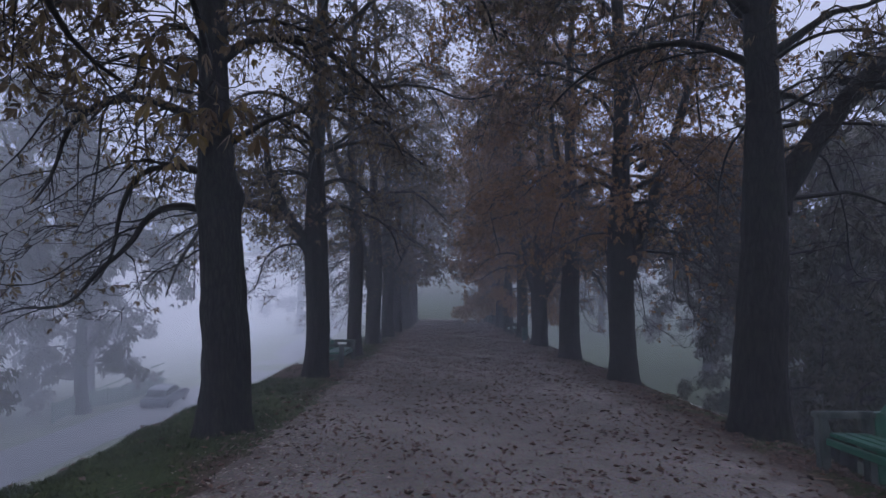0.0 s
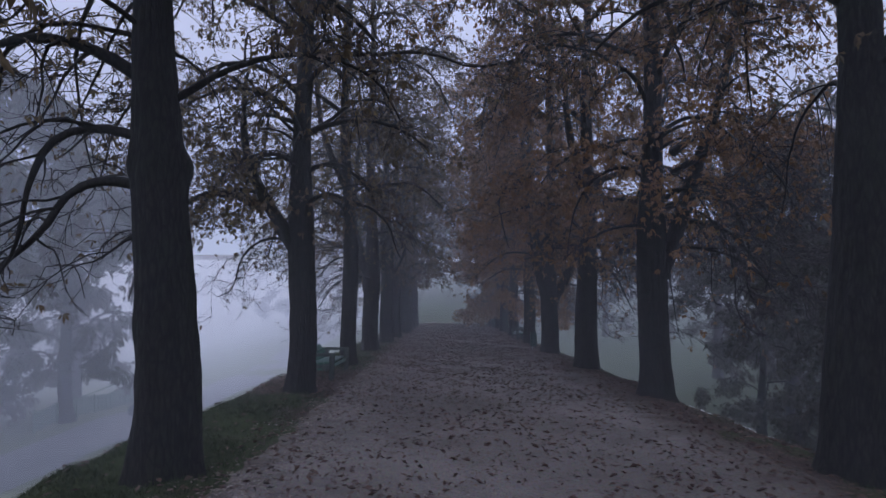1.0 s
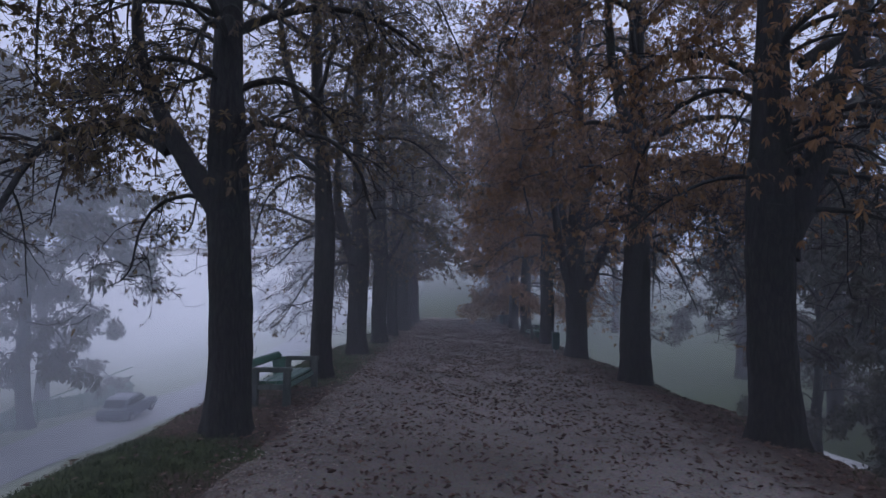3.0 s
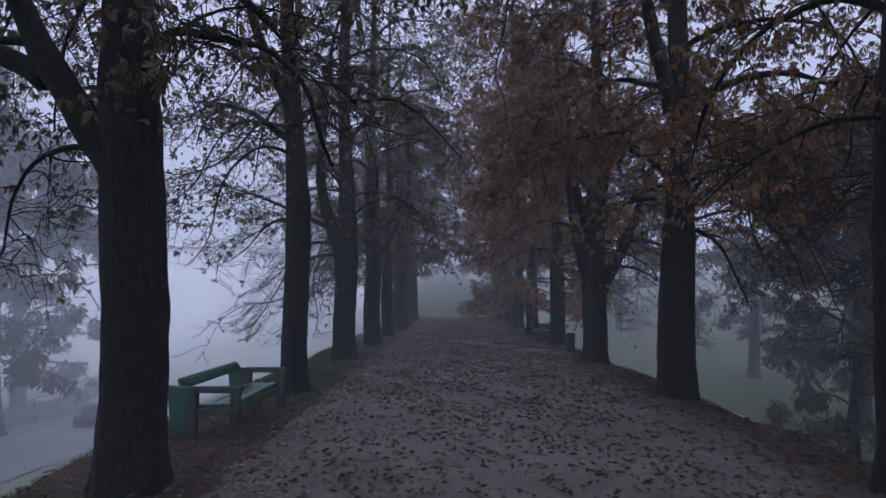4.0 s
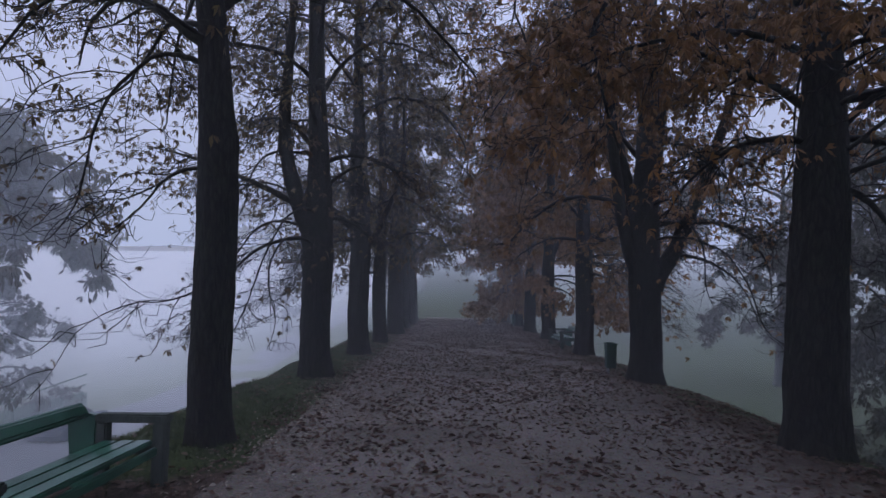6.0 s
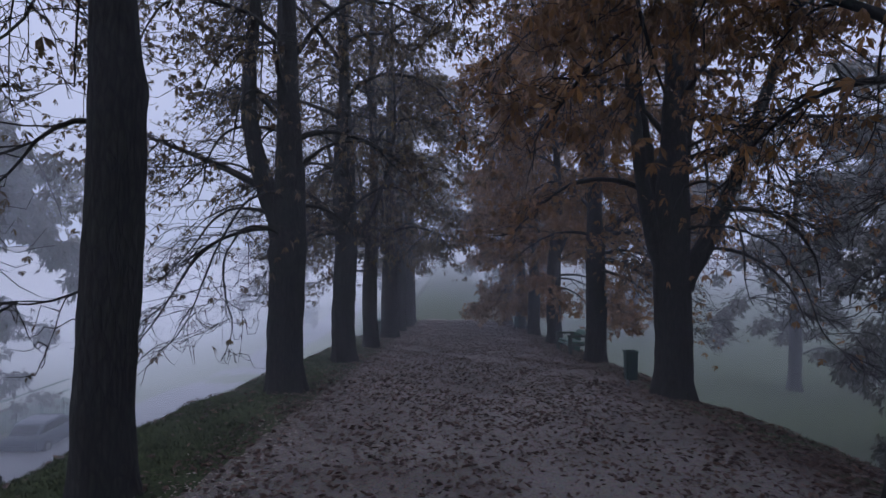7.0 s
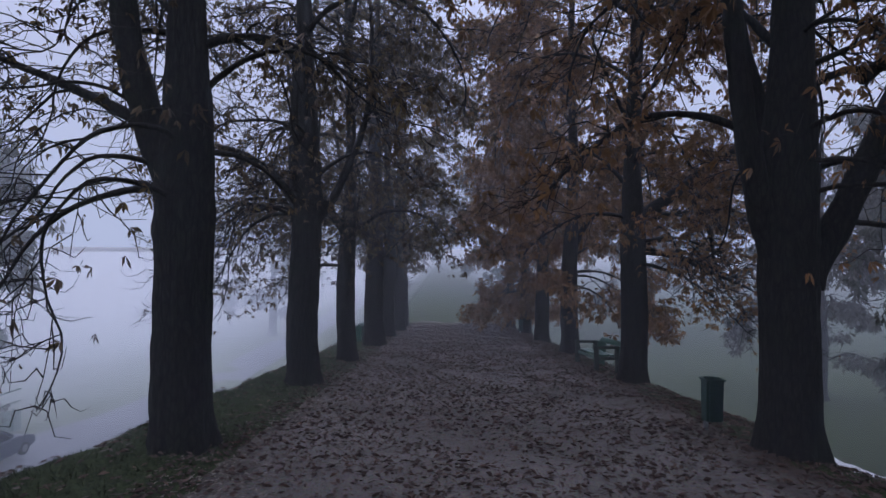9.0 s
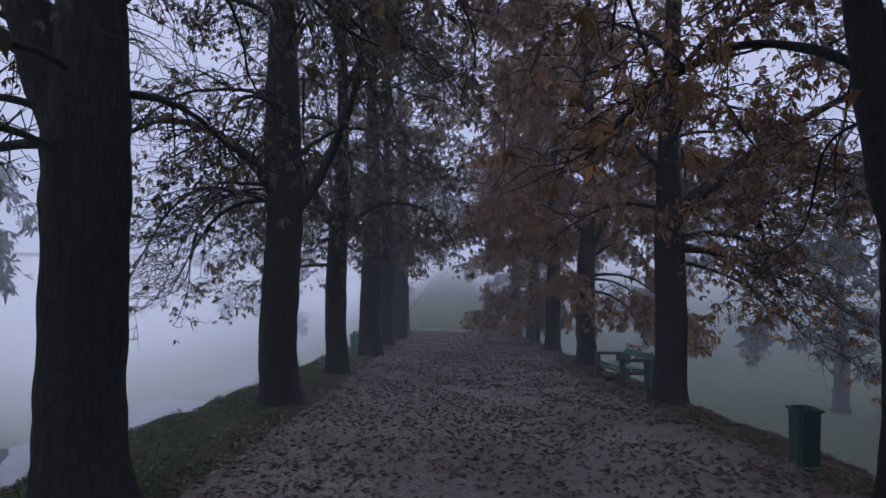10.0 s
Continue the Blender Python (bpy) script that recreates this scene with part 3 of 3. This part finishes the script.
tree(3.97, 30.19, 0.272, 25, [(3.35, -4, (34, 38, 30), 4.6, 0.165, 0.05, 0.0), (3.6, 60, (66, 82, 86), 6.0, 0.15), (4.25, -8, (10, -22, -60), 2.8, 0.085, 1.2, 0.0), (4.2, -20, (-50, -75, -35), 3.0, 0.06, 1.0, -0.1), (2.7, -35, (10, -30, -55), 3.0, 0.055), (2.5, -60, (0, -40, -60), 2.6, 0.045), (2.8, 20, (5, -35, -60), 2.8, 0.05), (2.9, 0, (15, -25, -60), 3.0, 0.05), (3.4, 182, (20, -20, -50), 2.6, 0.05)],
     leafy=1.2, bare=1.2, tint=LEAF_RUST, low=3.2, leaf=0.13, weep=8, reach=1.1, label="horse chestnut with a strong bough rising over the bank")
row_tree = tree(4.08, 36.85, 0.30, 26, [(3.3, 0, (60, 78, 86), 6.0, 0.14), (2.5, 10, (5, -35, -55), 2.8, 0.05), (2.6, -25, (10, -20, -50, -60), 3.4, 0.055), (2.2, -50, (0, -25, -50), 2.8, 0.045), (2.5, 182, (10, -25, -45), 2.4, 0.05)], leafy=2.2, tint=LEAF_RUST, low=2.7, leaf=0.23, near=False, extra=20, twiggy=0.75,
                label="misty horse chestnut with brown hanging foliage")
row_tree_two = tree(-2.5, 38.3, 0.34, 27, [(3.2, 180, (60, 78, 86), 6.0, 0.14)], leafy=0.95, low=2.7, leaf=0.2, near=False, extra=18, twiggy=0.8, label="misty horse chestnut with thin brown foliage")
for x, y, turn, size in ((4.1, 42.6, 100, 0.98), (4.15, 48.4, 215, 1.03), (4.0, 54.2, 320, 1.0)):
    copy_thing(row_tree, stand(x, y, turn, size))
for x, y, turn, size in ((-2.55, 43.4, 80, 1.0), (-2.5, 48.3, 200, 1.05), (-2.6, 53.4, 300, 0.97)):
    copy_thing(row_tree_two, stand(x, y, turn, size))
# the first pair, beside the start, whose crowns also shade it
tree(-2.7, 2.7, 0.3, 41, [(3.9, 75, (30, -5, -55, -80, -30), 2.4, 0.06), (4.6, 110, (40, 10, -40, -70), 3.2, 0.07)], low=5.2, leafy=1.8, bare=2.0, extra=18, label="horse chestnut with a drooping bough over the verge")
tree(4.6, 3.6, 0.34, 42, [(5.0, 120, (40, 20, -30, -70), 3.4, 0.06), (5.4, 85, (40, 10, -40, -60), 3.4, 0.06)], low=5.4, leafy=1.2, bare=4.0, extra=18, reach=1.2, shed=0.8, label="horse chestnut beside the green bench")
# unseen trees added behind to shade the start; they also close the avenue
for x, y, turn in ((-2.6, -3.6, 40), (4.3, -3.0, 150)):
    copy_thing(row_tree_two, stand(x, y, turn))

# ---- woods beside and beyond ----
wood = tree(-27, 45, 0.3, 31, [], tall=13.0, extra=16, leafy=5.0, tint=LEAF_WOOD, low=0.7, leaf=0.30, reach=1.35, twiggy=0.5, near=False, group="meadow trees", label="broad dark tree in full leaf beside the road")
wood.matrix_basis = stand(-27, 45, 0, 1.35)
# the four around y 100 are added to darken the mist at the avenue's end
for x, y, turn, size in ((-33, 40, 120, 1.4), (-27, 33, 60, 1.2), (-23.4, 38.5, 150, 1.0), (-24, 25, 200, 1.0), (-24, 98, 30, 1.3), (-8, 112, 80, 1.4), (10, 108, 140, 1.5), (26, 96, 10, 1.3),
                         (17, 16, 15, 0.7), (25, 27, 100, 1.3), (27, 60, 330, 1.2), (16, 9, 75, 0.65), (13.2, 11, 300, 0.6), (14.2, 16, 50, 0.65), (11.6, 13.6, 210, 0.5), (12.2, 18.4, 330, 0.55), (16.5, 24.5, 80, 0.7), (13.6, 21, 170, 0.8), (18.5, 21.5, 20, 0.8), (15.5, 31, 120, 0.6), (20, 30, 200, 0.9), (23, 41, 10, 1.1)):
    copy_thing(wood, stand(x, y, turn, size))


# ---- benches and bins ----
def bench(x, y, turn, length=2.0):
    """A park bench with sturdy end frames, three seat boards and a rounded back rail on wedge brackets; it looks along +x."""
    b = thing("bench", x, y, -0.03, "green painted wooden park bench with dark weathered end frames", "bench", "park benches", turn)
    b.matrix_basis = b.matrix_basis @ pose(0, 0, 0, -5 if turn == 0 else 5)  # it follows the fall of the path
    h = length / 2
    for s in (-1, 1):
        y0, y1 = s * h - 0.05, s * h + 0.05
        part("front_post", one(box, 0.24, 0.35, y0, y1, -0.12, 0.57, 0.012), GREY_WOOD, b, "weathered dark post")
        part("rear_post", one(box, -0.24, -0.15, y0, y1, -0.12, 0.57, 0.012), GREY_WOOD, b, "weathered dark post")
        part("armrest", one(box, -0.25, 0.37, y0 - 0.012, y1 + 0.012, 0.565, 0.635, 0.014), GREY_WOOD, b, "weathered dark armrest")
        bm = bmesh.new()
        prism(bm, ((-0.50, 0.655), (-0.245, 0.625), (-0.245, -0.1), (-0.42, -0.12)), y0 + 0.012, y1 - 0.012, 0.008)
        part("bracket", bm, GREEN_WOOD, b)
        part("seat_bearer", one(box, -0.15, 0.24, y0 + 0.02, y1 - 0.02, 0.30, 0.375), GREY_WOOD, b)
    for i in range(3):
        x0 = -0.17 + 0.145 * i
        part("seat_board", one(box, x0, x0 + 0.13, -h + 0.045, h - 0.045, 0.378 + 0.004 * i, 0.42 + 0.004 * i, 0.01), GREEN_WOOD, b, "wet green seat board")
    part("front_rail", one(box, 0.255, 0.295, -h + 0.052, h - 0.052, 0.30, 0.37), GREEN_WOOD, b)
    bm = bmesh.new()
    prism(bm, ((-0.37, 0.615), (-0.31, 0.60), (-0.30, 0.64), (-0.36, 0.72), (-0.41, 0.73), (-0.42, 0.69)), -h + 0.03, h - 0.03, 0.014)
    part("back_rail", bm, GREEN_WOOD, b)
    return b


bench(-2.88, 16.48, 0, 1.88)
bench(4.28, 5.98, 180)
bench(3.92, 32.8, 180)
bench(-2.95, 41.0, 0)


def bin_sheet(bm, w, d, z0, z1, flare):
    a = [bm.verts.new((sx * w / 2, sy * d / 2, z0)) for sx, sy in ((-1, -1), (1, -1), (1, 1), (-1, 1))]
    b = [bm.verts.new((sx * (w / 2 + flare), sy * (d / 2 + flare), z1)) for sx, sy in ((-1, -1), (1, -1), (1, 1), (-1, 1))]
    bm.faces.new(a[::-1])
    for i in range(4):
        bm.faces.new((a[i], a[(i + 1) % 4], b[(i + 1) % 4], b[i]))
    bmesh.ops.bevel(bm, geom=[e for e in bm.edges if abs(e.verts[0].co.z - e.verts[1].co.z) > 0.1], offset=0.03, segments=3, affect="EDGES")
    bmesh.ops.solidify(bm, geom=list(bm.faces), thickness=0.008)


def litter_bin(x, y, turn):
    b = thing("litter_bin", x, y, 0.05, "dull green steel litter bin on a short post", "litter bin", "litter bins", turn)
    part("body", one(bin_sheet, 0.215, 0.19, 0.12, 0.655, 0.006), BIN_GREEN, b)
    bm = bmesh.new()
    for q in ((-0.112, 0.112, -0.112, -0.096), (-0.112, 0.112, 0.096, 0.112), (-0.124, -0.108, -0.112, 0.112), (0.108, 0.124, -0.112, 0.112)):
        box(bm, *q, 0.625, 0.652, 0.004)
    part("rim", bm, BIN_GREEN, b)
    bm = bmesh.new()
    bmesh.ops.create_cone(bm, segments=14, radius1=0.028, radius2=0.028, depth=0.9, cap_ends=True, matrix=Matrix.Translation((0.0, 0.15, 0.15)))
    part("post", bm, STEEL, b, "galvanised post")
    part("bracket", one(box, -0.06, 0.06, 0.115, 0.15, 0.42, 0.46, 0.004), STEEL, b)
    return b


litter_bin(3.43, 25.36, 4)
litter_bin(3.75, 47.0, 0)


# ---- road side ----
def car(x, y, turn, paint, label):
    c = thing("car", x, y, 0.06, label, "car", "parked cars", turn)
    side = ((-2.1, 0.32), (-2.12, 0.62), (-2.0, 0.86), (-1.0, 0.95), (1.0, 0.95), (1.75, 0.82), (2.08, 0.66), (2.12, 0.35), (1.7, 0.24), (-1.75, 0.24))
    bm = bmesh.new()
    prism(bm, side, -0.86, 0.86, 0.05)
    part("body", bm, paint, c, smooth=False)
    bm = bmesh.new()
    prism(bm, ((-1.75, 0.93), (-1.35, 1.36), (-0.9, 1.44), (0.15, 1.43), (0.98, 0.93)), -0.72, 0.72, 0.05)
    cabin = part("cabin", bm, paint, c)
    for s in (-1, 1):
        bm = bmesh.new()
        prism(bm, ((-1.5, 0.98), (-1.25, 1.31), (0.1, 1.35), (0.72, 0.98)), s * 0.735 - 0.012, s * 0.735 + 0.012)
        part("side_window", bm, CAR_GLASS, cabin)
    for a, b in (((0.99, 0.97), (0.3, 1.385)), ((-1.74, 1.0), (-1.42, 1.33))):
        bm = bmesh.new()
        dx = 0.03 if a[0] > 0 else -0.03
        prism(bm, (a, b, (b[0] + dx, b[1] + 0.03), (a[0] + dx, a[1] + 0.03)), -0.6, 0.6)
        part("windscreen", bm, CAR_GLASS, cabin)
    for wx in (-1.3, 1.32):
        for s in (-1, 1):
            bm = bmesh.new()
            bmesh.ops.create_cone(bm, segments=24, radius1=0.31, radius2=0.31, depth=0.2, cap_ends=True, matrix=pose(wx, s * 0.79, 0.31, 90, 0, 0))
            bmesh.ops.bevel(bm, geom=[e for e in bm.edges if abs(e.verts[0].co.y - e.verts[1].co.y) < 0.01], offset=0.03, segments=2, affect="EDGES")
            w = part("wheel", bm, RUBBER, c)
            bm = bmesh.new()
            bmesh.ops.create_cone(bm, segments=20, radius1=0.2, radius2=0.18, depth=0.21, cap_ends=True, matrix=pose(wx, s * 0.79, 0.31, 90, 0, 0))
            part("rim", bm, STEEL, w)
    for s in (-1, 1):
        part("headlight", one(box, 1.93, 2.1, s * 0.66 - 0.14, s * 0.66 + 0.14, 0.62, 0.74, 0.02), STEEL, c)
    return c


car(-20.2, 43.2, 92, CAR_DARK, "dark blue parked car in thick mist")


def fence(x, y0, y1):
    f = thing("fence", x, y0, 0.0, "faded green picket fence beyond the road", "fence")
    n = int((y1 - y0) / 0.16)
    post = picket = None
    for i in range(n + 1):
        d = i * 0.16
        dz = on(x, y0 + d) - on(x, y0)
        if i % 12 == 0:
            ob = part("post", one(box, -0.05, 0.05, -0.05, 0.05, -0.2, 1.3), FENCE_PAINT, f) if post is None else link_copy(post, f)
            post = post or ob
        else:
            ob = part("picket", one(box, -0.015, 0.015, -0.045, 0.045, 0.08, 1.2, 0.004), FENCE_PAINT, f) if picket is None else link_copy(picket, f)
            picket = picket or ob
        ob.location = (0, d, dz)
    for z in (0.3, 0.95):
        part("rail", one(box, -0.05, -0.016, 0, y1 - y0, z, z + 0.08, 0.004), FENCE_PAINT, f)
    return f


def link_copy(ob, parent):
    c = new(ob.name.split(".")[0], ob.data)
    c.parent = parent
    return c


fence(-23.6, 36, 50)


# ---- litter, grass, pebbles ----
def strewn(name, rng, x, y, z, length, mat, label, curl=0.3):
    """Dry leaflets lying on the ground, each bent along its midrib."""
    n = len(x)
    a = rng.uniform(0, 6.283, n)
    d = np.stack((np.cos(a), np.sin(a), rng.normal(0, 0.15, n)), 1)
    s = np.stack((-np.sin(a), np.cos(a), rng.normal(0, 0.15, n)), 1)
    wide = rng.uniform(0.16, 0.30, n)[:, None]
    ln = length[:, None]
    c = np.stack((x, y, z), 1)
    up = np.zeros((n, 3)); up[:, 2] = 1
    k = rng.uniform(0.2, 1.0, n)[:, None] * curl
    v = np.stack((c - d * ln * 0.5 + up * ln * k * 0.4, c + s * ln * wide + up * ln * k, c + d * ln * 0.5 + up * ln * k * 0.6, c - s * ln * wide + up * ln * k * 0.8, c + up * 0.004), 1).reshape(-1, 3)
    o = np.arange(n)[:, None] * 5
    f = np.concatenate((o + (0, 3, 4), o + (3, 2, 4), o + (2, 1, 4), o + (1, 0, 4)))
    return tagged(from_arrays(name, v, f, mat), label, "fallen leaves", "", "stuff")


rng = np.random.default_rng(5)


def scatter(n, x0, x1, y0, y1, weight):
    """Points in a rectangle, thinned by a weight between 0 and 1."""
    x, y = rng.uniform(x0, x1, n), rng.uniform(y0, y1, n)
    k = rng.uniform(0, 1, n) < weight(x, y)
    return x[k], y[k]


def surface(x, y):
    return np.maximum(ground_height(x, y), np.where((x > -2.5) & (x < 4.0), path_height(x, y), -9))


worn = lambda y: smooth(12.8, 14.2, y) * smooth(18.2, 17.2, y) + 0.5 * smooth(21.0, 23.5, y)  # bare soil beside the bench and further on
clump = lambda x, y: np.clip(0.52 + 0.17 * waves(x, y, 0.9) + 0.14 * waves(x, y, 2.3), 0.08, 1)
x, y = scatter(150000, -2.6, 4.6, 1.0, 58.0, lambda x, y: clump(x, y) * (0.36 + 0.5 * smooth(9, 24, y)) * (1 + 0.8 * smooth(2.6, 4.2, x)))
strewn("fallen_leaves", rng, x, y, surface(x, y) + 0.004, rng.uniform(0.04, 0.095, len(x)), LITTER, "dark brown fallen leaves scattered over the path", 0.45)
x, y = scatter(60000, -2.4, 4.4, 1.5, 40.0, lambda x, y: clump(x + 3, y) * (0.5 + 0.4 * smooth(9, 24, y)))
strewn("leaf_crumbs", rng, x, y, surface(x, y) + 0.002, rng.uniform(0.025, 0.06, len(x)), LITTER, "broken brown leaf crumbs over the gravel", 0.2)
x, y = scatter(44000, -2.7, 0.2, 1.0, 40.0, lambda x, y: np.exp(-((x + 1.75) / 0.5) ** 2) * np.clip(0.5 + 0.4 * waves(x, y, 1.3), 0, 1) + 0.02)
strewn("bleached_leaves", rng, x, y, surface(x, y) + 0.003, rng.uniform(0.03, 0.065, len(x)), PALE_LITTER, "bleached leaves and stalks along the path's edge", 0.35)
x, y = scatter(26000, -6.5, -2.2, 1.0, 45.0, lambda x, y: clump(x, y) * (0.14 + 0.75 * worn(y)))
strewn("verge_leaves", rng, x, y, surface(x, y) + 0.03, rng.uniform(0.05, 0.12, len(x)), LITTER, "brown fallen leaves lying in the grass")
x, y = scatter(14000, 3.6, 7.5, 1.0, 50.0, lambda x, y: 0.75 * clump(x, y))
strewn("bank_leaves", rng, x, y, surface(x, y) + 0.01, rng.uniform(0.06, 0.14, len(x)), LITTER, "brown leaf litter on the bank")


def turf(name, n, x0, x1, y0, y1, weight, tall, label):
    x, y = scatter(n, x0, x1, y0, y1, weight)
    n = len(x)
    z = ground_height(x, y) - 0.01
    a = rng.uniform(0, 6.283, n)
    h = rng.uniform(0.5, 1.2, n) * tall
    w = np.stack((np.cos(a), np.sin(a), 0 * a), 1) * 0.006
    tip = np.stack((rng.normal(0, 0.5, n) * h, rng.normal(0, 0.5, n) * h, h), 1)
    c = np.stack((x, y, z), 1)
    v = np.stack((c - w, c + w, c + tip), 1).reshape(-1, 3)
    tagged(from_arrays(name, v, np.arange(3 * n).reshape(-1, 3), GRASS), label, "grass", "", "stuff")


turf("grass", 150000, -4.6, -2.15, 2.0, 42.0, lambda x, y: smooth(-2.1, -2.5, x) * np.clip(0.75 + 0.4 * waves(x, y, 1.2), 0.1, 1) * (1 - 0.75 * smooth(20, 42, y)) * (1 - 0.85 * worn(y)), 0.06, "short damp grass on the verge")
turf("bank_grass", 24000, 3.9, 5.2, 3.0, 42.0, lambda x, y: np.clip(0.35 + 0.5 * waves(x, y, 1.5), 0, 1), 0.07, "sparse grass on the bank's crest")
